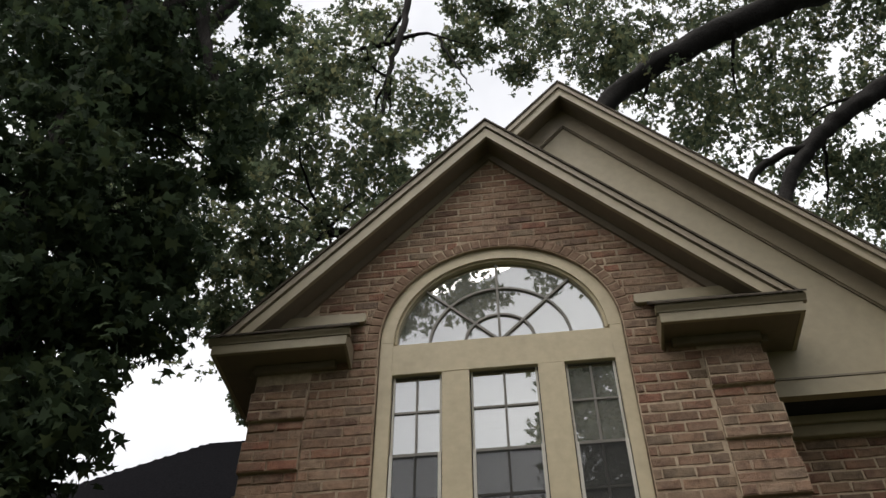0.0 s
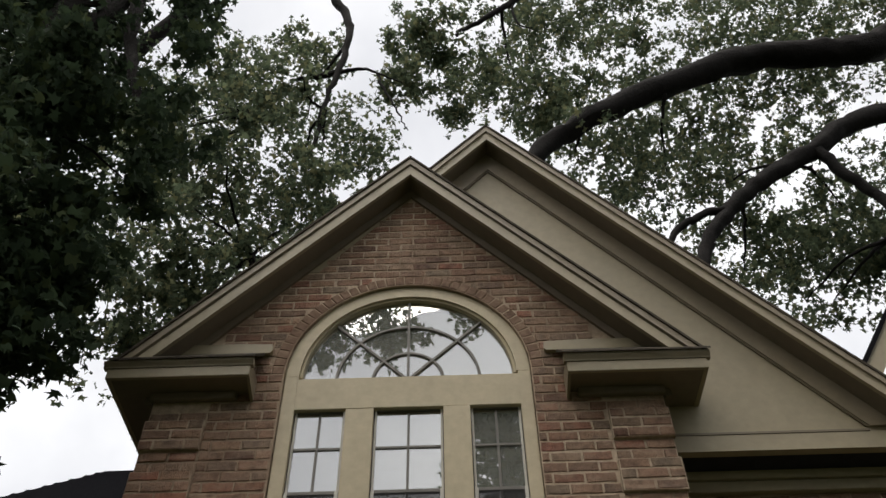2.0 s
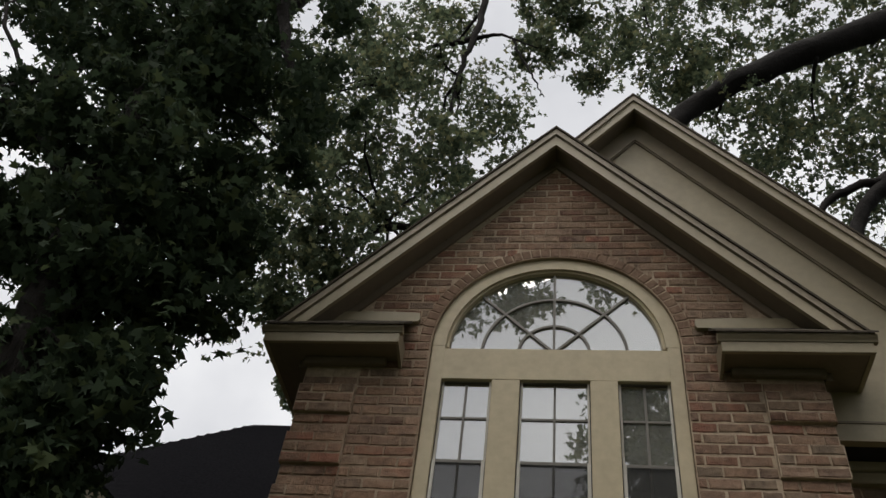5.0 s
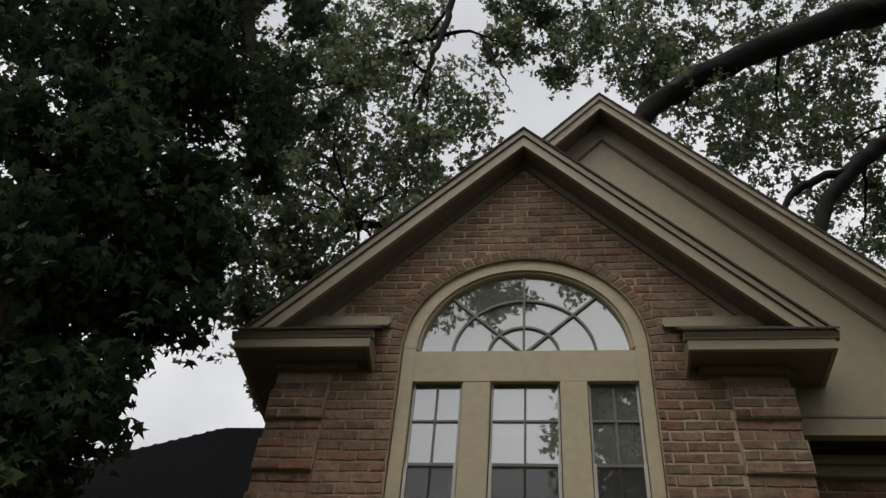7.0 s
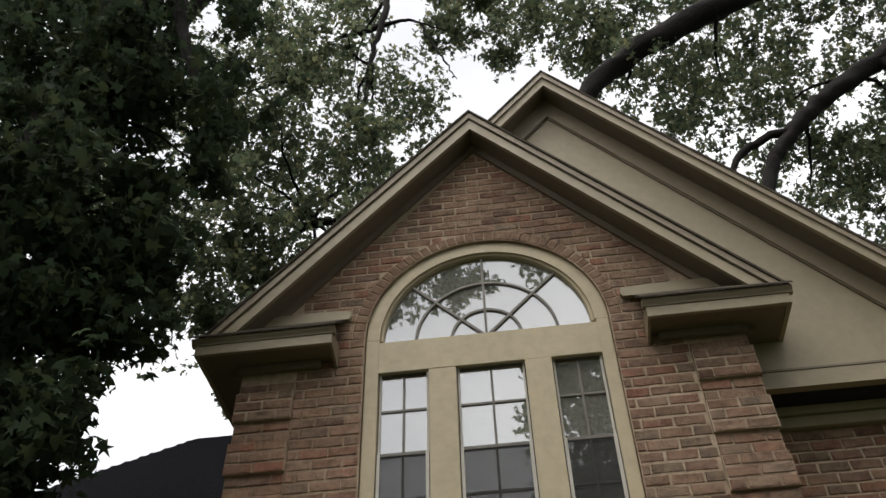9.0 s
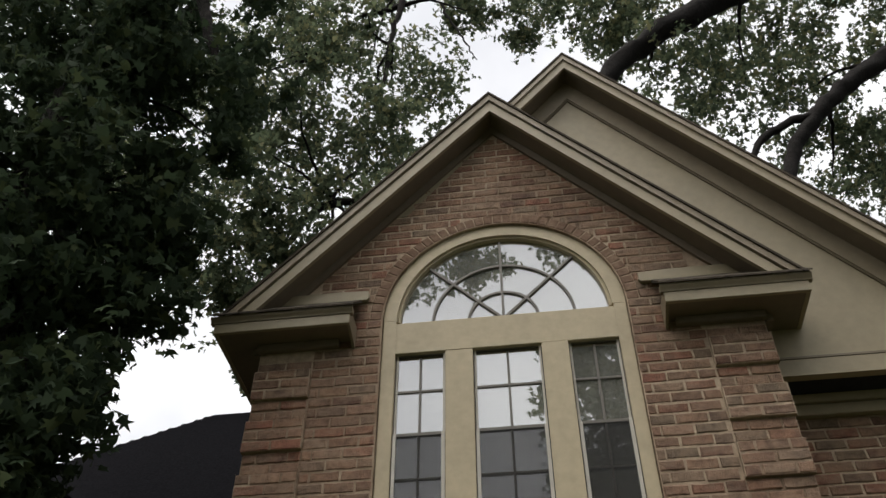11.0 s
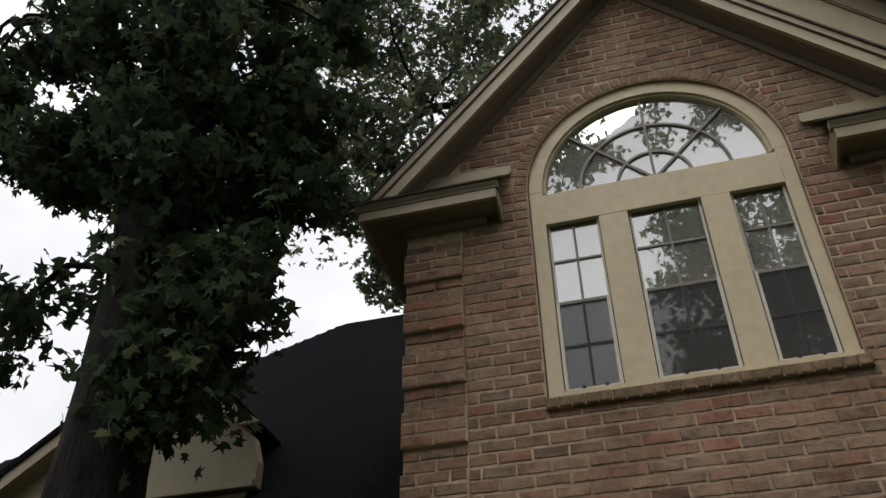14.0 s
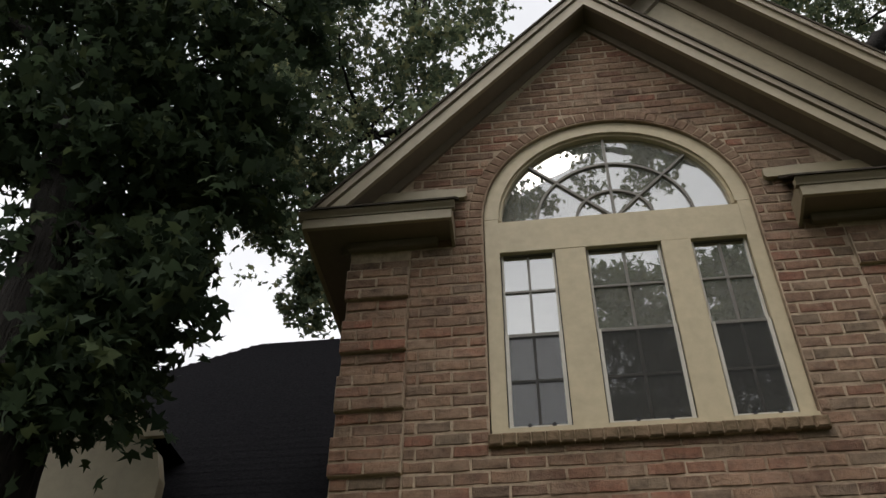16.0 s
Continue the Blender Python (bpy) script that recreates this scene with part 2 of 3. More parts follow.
# ---------------------------------------------------------------- measures of the house
COURSE, BRICK_L, JOINT, UPRIGHT = 0.079, 0.2, 0.0145, 0.0135
EDGE, QUOIN = 1.735, 1.345            # half width of the bay, inner edge of its quoins
ARCH_Z, R_GLASS, R_CASE, R_RING = 5.865, 0.765, 0.867, 0.963
SILL_Z, HEAD_Z, FAN_Z = 4.255, 5.57, 5.838
APEX, SLOPE, OVER = 8.095, 1.145, 0.22  # roof line of the bay, its slope, its overhang
BACK_X, BACK_Z, BACK_Y, TAN_Y, BACK_M = 0.7, 8.86, -0.02, 0.2, 1.25
GROUND = 0.25


def brick_top(x):
    return APEX - 0.275 - SLOPE * abs(x)


# ---------------------------------------------------------------- ground
bm = bmesh.new()
n = 40
gv = [[bm.verts.new((-400 + 800 * i / n, -400 + 800 * j / n, GROUND)) for j in range(n + 1)] for i in range(n + 1)]
for i in range(n):
    for j in range(n):
        bm.faces.new((gv[i][j], gv[i + 1][j], gv[i + 1][j + 1], gv[i][j + 1]))
part("ground", bm, GRASS, None, "unseen lawn, coloured dark to limit light bounced onto the eaves", "structure")

# ---------------------------------------------------------------- walls
FACE = 0.0048  # mortar lies this far behind the brick faces
xs = sorted({round(-EDGE + 2 * EDGE * i / 12, 4) for i in range(13)} | {round(R_CASE * math.cos(math.pi * k / 24), 4) for k in range(25)})


def hole(x):
    return ARCH_Z + math.sqrt(max(0.0, R_CASE ** 2 - x * x))


bm = bmesh.new()
for x0, x1 in zip(xs, xs[1:]):
    mid = abs(x0 + x1) / 2
    if mid < R_CASE:
        prism([(x0, GROUND), (x1, GROUND), (x1, SILL_Z - 0.08), (x0, SILL_Z - 0.08)], FACE, 0.22, bm)
        prism([(x0, hole(x0)), (x1, hole(x1)), (x1, brick_top(x1) + 0.2), (x0, brick_top(x0) + 0.2)], FACE, 0.22, bm)
    else:
        prism([(x0, GROUND), (x1, GROUND), (x1, brick_top(x1) + 0.2), (x0, brick_top(x0) + 0.2)], FACE, 0.22, bm)
for k in range(-10, 4):
    z = 4.05 + 0.395 * k
    if z > GROUND:
        for x0, x1 in ((-EDGE - 0.008, -QUOIN), (QUOIN, EDGE + 0.008)):
            box(bm, x0, x1, -0.03 + FACE, 0.006, z + 0.004, z + 0.237 - 0.004)
box(bm, -0.87, 0.88, -0.022, 0.05, SILL_Z - 0.074, SILL_Z - 0.008)
wall_front = part("wall_front", bm, MORTAR, None, "brick gable wall of the projecting bay around an arched window", "structure")
for nm, x0, x1 in (("wall_bay_west", -EDGE + 0.03, -EDGE + 0.23), ("wall_bay_east", EDGE - 0.23, EDGE - 0.03)):
    part(nm, boxed(x0, x1, 0.22, 5.0, GROUND, 5.65), BRICKS, None, "plain brick side wall of the bay", "structure")
part("wall_back", boxed(-6, 8, 9.0, 9.2, GROUND, 6), BRICKS, None, "plain brick back wall of the house", "structure")

# ---------------------------------------------------------------- window
window = thing("window_1", "tan arched triple window with a fanlight in brick", "window", kind="structure")
CASE_Y, SASH_Y = 0.03, 0.041
case = [("jamb", -0.862, -0.767, 4.30, ARCH_Z), ("jamb", 0.775, 0.862, 4.30, ARCH_Z),
        ("mullion", -0.416, -0.225, 4.30, HEAD_Z - 0.005), ("mullion", 0.247, 0.43, 4.30, HEAD_Z),
        ("transom", -0.767, 0.775, HEAD_Z, FAN_Z), ("sill_board", -0.857, 0.886, SILL_Z, 4.30)]
for nm, x0, x1, z0, z1 in case:
    front = 0.012 if nm == "sill_board" else CASE_Y - 0.004 if nm == "mullion" else CASE_Y
    part(nm, boxed(x0, x1, front, 0.16, z0, z1, bevel=0.003), WINDOW, window)
part("open_joint", boxed(-0.417, -0.224, CASE_Y + 0.004, 0.05, HEAD_Z - 0.006, HEAD_Z), DARKBOARD, window, "dark open joint above a mullion")


def ring(r0, r1, y0, y1, a0=0.0, a1=math.pi, n=48, cx=0.0, cz=ARCH_Z, bm=None):
    bm = bm or bmesh.new()
    rows = []
    for k in range(n + 1):
        a = a0 + (a1 - a0) * k / n
        c, s = math.cos(a), math.sin(a)
        rows.append([bm.verts.new((cx + r * c, y, cz + r * s)) for r, y in ((r0, y0), (r1, y0), (r1, y1), (r0, y1))])
    for a, b in zip(rows, rows[1:]):
        for k in range(4):
            bm.faces.new((a[k], a[(k + 1) % 4], b[(k + 1) % 4], b[k]))
    bm.faces.new(rows[0])
    bm.faces.new(rows[-1][::-1])
    return bm


part("arch_casing", ring(R_GLASS, R_CASE - 0.005, CASE_Y, 0.16), WINDOW, window)
part("arch_stop", ring(R_GLASS - 0.02, R_GLASS, CASE_Y + 0.02, 0.12), WINDOW, window)
fan = part("fanlight_pane", prism([(R_GLASS * math.cos(math.pi * k / 40), ARCH_Z + R_GLASS * math.sin(math.pi * k / 40)) for k in range(41)] + [(-R_GLASS, FAN_Z - 0.01), (R_GLASS, FAN_Z - 0.01)], 0.085, 0.09), GLASS, window, "glass reflecting sky and leaves")
fan.visible_shadow = False
for r in (0.25, 0.51):
    part("fan_arc_muntin", ring(r - 0.009, r + 0.009, 0.07, 0.084, n=32, cz=FAN_Z), MUNTIN, window)
for a in (45, 90, 135):
    bm = boxed(0.0, R_GLASS - 0.01, 0.068, 0.084, -0.009, 0.009)
    bmesh.ops.transform(bm, matrix=Matrix.Translation((0, 0, FAN_Z + 0.004)) @ Matrix.Rotation(-radians(a), 4, "Y"), verts=bm.verts[:])
    part("fan_ray_muntin", bm, MUNTIN, window)

RAIL = 4.925
for x0, x1 in ((-0.761, -0.422), (-0.219, 0.241), (0.436, 0.769)):
    for low in (True, False):
        z0, z1 = (4.30, RAIL + 0.012) if low else (RAIL - 0.012, HEAD_Z)
        y = SASH_Y if low else SASH_Y + 0.021
        f = 0.022 if low else 0.014
        sash = part("sash_frame", boxed(x0, x0 + f, y, y + 0.02, z0, z1, bevel=0.003), SASH, window, "pale metal sash frame")
        bm = bmesh.new()
        box(bm, x1 - f, x1, y, y + 0.02, z0, z1)
        part("sash_stile", bm, SASH, sash)
        part("sash_rail", boxed(x0 + f, x1 - f, y, y + 0.02, z0, z0 + 0.022), SASH, sash)
        part("sash_rail", boxed(x0 + f, x1 - f, y, y + 0.02, z1 - (0.022 if low else 0.01), z1), MUNTIN, sash)
        if low:
            for lx in (x0 + 0.33 * (x1 - x0), x0 + 0.72 * (x1 - x0)):
                part("sash_latch", boxed(lx - 0.011, lx + 0.011, y - 0.006, y + 0.002, z0 + 0.012, z0 + 0.034, bevel=0.003), DARKBOARD, sash, "small dark latch")
        # Dark strips added where only shade lies in the gaps beside the sash.
        for gx in ((x0 - 0.006, x0), (x1, x1 + 0.006)):
            part("sash_gap_strip", boxed(*gx, y + 0.008, y + 0.02, z0, z1), DARKBOARD, sash, "dark strip for the shade in the sash gap")
        xm, zm = (x0 + x1) / 2, (4.61 if low else 5.272)
        part("muntin", boxed(xm - 0.008, xm + 0.008, y + 0.006, y + 0.013, z0 + 0.022, z1 - 0.022), MUNTIN, sash)
        part("muntin", boxed(x0 + f, x1 - f, y + 0.005, y + 0.012, zm - 0.008, zm + 0.008), MUNTIN, sash)
        p = part("pane", boxed(x0 + f, x1 - f, y + 0.015, y + 0.018, z0 + 0.02, z1 - 0.02), GLASS, sash)
        p.visible_shadow = False
        if low:
            part("insect_screen", boxed(x0 + f, x1 - f, y + 0.001, y + 0.002, z0 + 0.022, z1 - 0.022), SCREEN, sash, "dark insect screen")

# room behind the window
bm = bmesh.new()
box(bm, -1.5, 1.5, 1.1, 1.2, 2.6, 7.0)
box(bm, -1.5, -1.45, 0.25, 1.1, 2.6, 7.0)
box(bm, 1.45, 1.5, 0.25, 1.1, 2.6, 7.0)
part("wall_room", bm, ROOMWALL, None, "plain dim room walls behind the window", "structure")
part("floor", boxed(-1.5, 1.5, 0.22, 1.2, 2.5, 2.6), ROOMWALL, None, "plain floor of the room inside", "structure")
part("ceiling", boxed(-1.45, 1.45, 0.22, 1.1, 7.0, 7.05), ROOMWALL, None, "plain ceiling of the room inside", "structure")

# ---------------------------------------------------------------- roof and cornice of the bay
bay_roof = thing("bay_roof", "steep dark shingle roof with tan eaves over the bay", "roof", kind="structure")
RETURNS = {-1: (5.685, 5.765, 5.812), 1: (5.632, 5.715, 5.765)}  # foot and head of the fascia, top of the crown
for s in (-1, 1):
    RET_TOP = RETURNS[s][2]
    part("roof_slope", rake(0, APEX + 0.03, SLOPE, 0.0, 0.026, RET_TOP + 0.02, -OVER - 0.012, 3.5, s), SHINGLEBROWN, bay_roof, "weathered brown shingle roof slope")
    part("crown_moulding", rake(0, APEX, SLOPE, 0.0, 0.072, RET_TOP, -OVER, -OVER + 0.05, s), TRIM, bay_roof)
    part("crown_bead", rake(0, APEX, SLOPE, 0.072, 0.09, RET_TOP, -OVER + 0.03, -OVER + 0.05, s), GROOVE, bay_roof, "groove strip coloured dark for the shade in it")
    part("rake_fascia", rake(0, APEX, SLOPE, 0.09, 0.207, RET_TOP, -OVER + 0.016, -OVER + 0.05, s), TAN, bay_roof)
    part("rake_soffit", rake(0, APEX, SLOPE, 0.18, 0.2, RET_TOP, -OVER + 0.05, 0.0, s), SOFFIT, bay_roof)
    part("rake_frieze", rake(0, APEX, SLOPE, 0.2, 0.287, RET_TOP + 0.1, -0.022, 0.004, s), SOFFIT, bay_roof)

for s in (-1, 1):
    def sx(a, b):
        return (a, b) if a < b else (b, a)
    RET_Z0, RET_Z1, RET_TOP = RETURNS[s]
    xo, xi = s * 2.02, (-1.05 if s < 0 else 1.085)
    ret = thing("cornice_return", "tan boxed cornice return at the gable's foot", "cornice", "cornice returns of the bay", "structure")
    a, b = sx(xo, xi)
    yb = 1.6 if s < 0 else TAN_Y
    part("fascia", boxed(a, b, -OVER, -OVER + 0.03, RET_Z0, RET_Z1, bevel=0.003), TAN, ret)
    ac, bc = sx(xo + s * 0.028, xi - s * 0.02)
    part("crown", side_prism([(-OVER + 0.03, RET_Z1), (-OVER - 0.006, RET_Z1), (-OVER - 0.01, RET_Z1 + 0.012), (-OVER - 0.026, RET_TOP - 0.014), (-OVER - 0.03, RET_TOP), (-OVER + 0.03, RET_TOP)], ac, bc), TRIM, ret)
    part("shingle_cap", side_prism([(-OVER - 0.042, RET_TOP), (-OVER - 0.042, RET_TOP + 0.014), (-0.01, RET_TOP + 0.25), (-0.01, RET_TOP + 0.22)], ac - 0.008, bc + 0.008), SHINGLEBROWN, ret)
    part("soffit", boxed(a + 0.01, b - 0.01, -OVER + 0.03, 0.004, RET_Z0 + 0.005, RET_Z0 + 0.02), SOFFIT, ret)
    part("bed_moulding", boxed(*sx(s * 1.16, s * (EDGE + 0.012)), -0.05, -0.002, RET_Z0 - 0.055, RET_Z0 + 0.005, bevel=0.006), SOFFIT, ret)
    part("end_board", side_prism([(-OVER + 0.032, RET_Z0), (0.0, RET_Z0 - 0.06), (0.0, RET_TOP), (-OVER + 0.032, RET_TOP)], *sx(xi, xi + s * 0.02)), TRIM, ret)
    part("side_fascia", boxed(*sx(xo, xo - s * 0.03), -OVER + 0.03, yb, RET_Z0, RET_TOP), TAN, ret)
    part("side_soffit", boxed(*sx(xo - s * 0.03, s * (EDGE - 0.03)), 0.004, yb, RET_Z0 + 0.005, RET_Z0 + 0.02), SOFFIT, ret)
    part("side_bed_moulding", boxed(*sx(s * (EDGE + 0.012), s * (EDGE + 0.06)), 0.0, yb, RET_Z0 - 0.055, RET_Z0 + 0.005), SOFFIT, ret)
    zf = RET_TOP + 0.225
    part("flashing_board", prism([(s * 0.975, zf + 0.08), (s * 0.97, zf + 0.02), (s * 0.985, zf), (s * 1.75, zf), (s * 1.68, zf + 0.09), (s * 1.2, zf + 0.092)], -0.035, 0.003), TAN, ret)

# ---------------------------------------------------------------- large gable behind
big = thing("main_gable", "large tan board gable with a shingle roof behind the bay", "gable", kind="structure")
for s, foot in ((-1, 6.9), (1, 5.2)):
    part("roof_slope", rake(BACK_X, BACK_Z + 0.03, BACK_M, 0.0, 0.03, foot, BACK_Y - 0.008, 9.2, s), SHINGLEBROWN, big, "weathered brown shingle roof slope")
    part("crown_moulding", rake(BACK_X, BACK_Z, BACK_M, 0.0, 0.07, foot, BACK_Y, BACK_Y + 0.05, s), TRIM, big)
    part("rake_fascia", rake(BACK_X, BACK_Z, BACK_M, 0.07, 0.185, foot, BACK_Y + 0.018, BACK_Y + 0.05, s), TAN, big)
    part("rake_soffit", rake(BACK_X, BACK_Z, BACK_M, 0.16, 0.18, foot, BACK_Y + 0.05, TAN_Y, s), SOFFIT, big)
    part("rake_frieze", rake(BACK_X, BACK_Z, BACK_M, 0.18, 0.42, max(foot, 5.42), TAN_Y - 0.025, TAN_Y, s), TRIM, big)
for s, foot in ((-1, 6.9), (1, 5.42)):
    part("panel_shadow_strip", rake(BACK_X, BACK_Z, BACK_M, 0.42, 0.442, foot, TAN_Y - 0.014, TAN_Y, s), GROOVE, big, "dark strip drawn for the shadow line at the panel edge")
part("panel_shadow_strip", boxed(EDGE + 0.02, 3.1, TAN_Y - 0.034, TAN_Y, 5.37, 5.386), GROOVE, big, "dark strip drawn for the shadow line at the panel edge")
part("gable_board", prism([(BACK_X, BACK_Z - 0.2), (BACK_X - 1.4, 6.9), (BACK_X - 1.4, 5.25), (BACK_X + 2.72, 5.25)], TAN_Y, TAN_Y + 0.1), TAN, big)
part("foot_trim", boxed(EDGE - 0.05, 4.1, TAN_Y - 0.03, TAN_Y, 5.245, 5.37, bevel=0.004), TAN, big)
part("foot_drip", boxed(EDGE - 0.05, 4.1, TAN_Y - 0.045, TAN_Y + 0.02, 5.23, 5.245), TAN, big)
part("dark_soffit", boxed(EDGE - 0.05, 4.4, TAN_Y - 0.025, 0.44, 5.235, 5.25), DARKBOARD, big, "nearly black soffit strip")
part("lower_frieze", boxed(EDGE - 0.03, 4.4, 0.388, 0.45, 5.17, 5.235, bevel=0.004), TAN, big)
part("frieze_groove", boxed(EDGE - 0.03, 4.4, 0.412, 0.45, 5.158, 5.17), GROOVE, big, "groove strip coloured dark for the shade in it")
part("lower_frieze", boxed(EDGE - 0.03, 4.4, 0.4, 0.45, 5.08, 5.158, bevel=0.004), TAN, big)
part("wall_recess", boxed(EDGE - 0.03, 6.0, 0.455, 0.67, GROUND, 5.23), MORTAR, None, "shaded recessed brick wall under the gable", "structure")

# ---------------------------------------------------------------- left wing
wing = thing("wing_roof", "black shingle hip roof of the adjoining wing", "roof", kind="structure")
bm = bmesh.new()
q = [(-1.72, 4.0, 7.85), (-3.83, 4.0, 7.85), (-8.28, 0.1, 3.40), (-1.72, 0.1, 3.40)]
v = [bm.verts.new(p) for p in q] + [bm.verts.new((x, y + 0.02, z - 0.08)) for x, y, z in q]
for f in ((0, 1, 2, 3), (7, 6, 5, 4), (0, 4, 5, 1), (1, 5, 6, 2), (2, 6, 7, 3), (3, 7, 4, 0)):
    bm.faces.new([v[i] for i in f])
part("roof_slope", bm, SHINGLE, wing)
bm = bmesh.new()
for k in range(44):  # courses of shingles, each lapping the one below
    z = 3.42 + k * 0.1 + 0.012 * math.sin(k * 2.3)
    y = 0.1 + (z - 3.40) / 1.141
    left = -3.83 - (4.0 - y) * 4.45 / 3.9
    side_prism([(y - 0.002, z + 0.001), (y - 0.001, z + 0.0025), (y + 0.088, z + 0.1), (y + 0.09, z + 0.1)], left + 0.04, -1.73, bm)
part("shingle_courses", bm, SHINGLE, wing, "rows of black asphalt shingles", "stuff")
part("wall_wing", boxed(-8, -1.7, 0.5, 0.7, GROUND, 3.5), BRICKS, None, "brick wall of the adjoining wing", "structure")

# small cross gable on the wing
gab = thing("wing_gable", "small tan gable on the wing behind the tree", "gable", kind="structure")
GX, GZ, GM, GY = -4.02, 5.5, 0.75, 0.85
for s in (-1, 1):
    foot = 4.35 if s < 0 else 4.78
    part("roof_slope", rake(GX, GZ + 0.06, GM, 0.0, 0.06, foot - 0.03 if s < 0 else 5.0, GY - 0.17, 2.6, s), SHINGLE, gab)
    part("rake_fascia", rake(GX, GZ, GM, 0.0, 0.12, foot, GY - 0.15, GY - 0.11, s), TAN, gab)
    part("rake_soffit", rake(GX, GZ, GM, 0.1, 0.12, foot, GY - 0.11, GY, s), TAN, gab)
part("gable_board", prism([(GX, GZ - 0.1), (GX - 1.5, 4.36), (GX + 0.9, 4.36), (GX + 0.9, 4.55), (GX + 0.84, 4.75)], GY, GY + 0.1), TAN, gab)
part("foot_trim", boxed(GX - 1.5, GX + 0.9, GY - 0.04, GY, 4.34, 4.40, bevel=0.005), TAN, gab)
part("foot_frieze", boxed(GX - 1.45, GX + 0.82, GY + 0.03, GY + 0.1, 4.0, 4.33), TRIM, gab)
part("wall_gable", boxed(GX - 1.5, GX + 0.84, GY + 0.1, GY + 0.3, GROUND, 4.36), BRICKS, None, "brick wall below the small gable", "structure")

# pale rake of another roof beyond the large gable
far_gable = thing("far_gable", "pale painted rake of a further roof", "gable", kind="structure")
part("rake_fascia", rake(5.0, 8.3, -1.39, 0.0, 0.24, 6.0, 1.0, 1.06, 1), TAN, far_gable)
part("rake_soffit", rake(5.0, 8.3, -1.39, 0.16, 0.22, 6.0, 1.06, 1.4, 1), TAN, far_gable)
part("roof_slope", rake(5.0, 8.36, -1.39, 0.0, 0.06, 6.0, 0.98, 5.0, 1), SHINGLE, far_gable)


# ---------------------------------------------------------------- trees
# About the camera's mean position; crown clumps are moved along rays from it.
MEAN_EYE = Vector((0.1, -4.5, 1.9))


def leaves(clumps, size, count, seed, lobes=5, droop=0.3, twig=28, gap=None):
    """Many small lobed leaves, gathered on twigs in uneven clumps: centre, radius and share of each clump."""
    rng = np.random.default_rng(seed)
    total = sum(c[4] for c in clumps)
    cen = []
    for x, y, z, r, w in clumps:
        k = int(count * w / total)
        m = max(5, int(k / twig))
        d = rng.normal(size=(m, 3))
        d /= np.linalg.norm(d, axis=1)[:, None]
        tips = d * (r * rng.uniform(0.1, 1.0, m) ** 0.6)[:, None] * (1.15, 1.15, 0.8)
        way = rng.normal(size=(m, 3)) * 0.3 * r ** 0.5
        pick = rng.integers(0, m, k)
        s = rng.uniform(-0.5, 0.5, k)[:, None]
        cen.append(tips[pick] + way[pick] * s + rng.normal(size=(k, 3)) * size * 0.7 + (x, y, z))
    cen = np.concatenate(cen)
    if gap:
        cen = cen[[not gap(c[0], c[2]) for c in cen]]
    n = len(cen)
    sz = size * rng.uniform(0.6, 1.3, n)
    nor = rng.normal(size=(n, 3)) * (1, 1, 0.6) + (0, 0, 0.7)
    nor /= np.linalg.norm(nor, axis=1)[:, None]
    t = np.cross(nor, rng.normal(size=(n, 3)))
    t /= np.linalg.norm(t, axis=1)[:, None]
    b = np.cross(nor, t)
    out = [(0.0, -0.42, 0.0)]  # stalk, then tips and notches in turn
    for k in range(lobes):
        a = radians(-130 + 260 * k / (lobes - 1))
        r = 0.5 if k != lobes // 2 else 0.6
        out.append((r * math.sin(a), r * math.cos(a), -droop * r * 0.5))
        if k < lobes - 1:
            a += radians(130 / (lobes - 1))
            out.append((0.2 * math.sin(a), 0.2 * math.cos(a), 0.0))
    out = np.array(out)
    m = len(out)
    verts = cen[:, None] + sz[:, None, None] * (out[None, :, 0:1] * t[:, None] + out[None, :, 1:2] * b[:, None] + out[None, :, 2:3] * nor[:, None])
    me = bpy.data.meshes.new("crown")
    me.vertices.add(n * m)
    me.vertices.foreach_set("co", verts.reshape(-1))
    me.loops.add(n * m)
    me.loops.foreach_set("vertex_index", np.arange(n * m))
    me.polygons.add(n)
    me.polygons.foreach_set("loop_start", np.arange(n) * m)
    me.update(calc_edges=True)
    return me


def crown(clumps, size, count, seed, mat, tree, lobes=5, twig=28, gap=None):
    me = leaves(clumps, size, count, seed, lobes, twig=twig, gap=gap)
    me.materials.append(mat)
    ob = new("crown", me)
    ob.parent = tree
    return tagged(ob, kind="stuff")


def limb(tree, name, pts, r0, r1, mat, seed, n=6, wob=0.03, sides=10):
    p = smooth_path(pts, n, wob, seed)
    rad = [r0 + (r1 - r0) * i / (len(p) - 1) for i in range(len(p))]
    return part(name, tube(bmesh.new(), p, rad, sides, 0.25), mat, tree)


def fill(rng, n, x0, x1, z0, z1, y, deep, r0, r1, share=1.0, skip=None, back=0.0):
    """Clumps over an upright stretch at y, some nearer or deeper along camera rays."""
    out = []
    while len(out) < n:
        x, z, k = rng.uniform(x0, x1), rng.uniform(z0, z1), rng.uniform(1 - deep, 1 + deep) + back
        if skip and skip(x, z):
            continue
        p = MEAN_EYE + (Vector((x, y, z)) - MEAN_EYE) * k
        r = rng.uniform(r0, r1)
        out.append((p.x, p.y, p.z, r * k, share * (r / r1) ** 2))
    return out


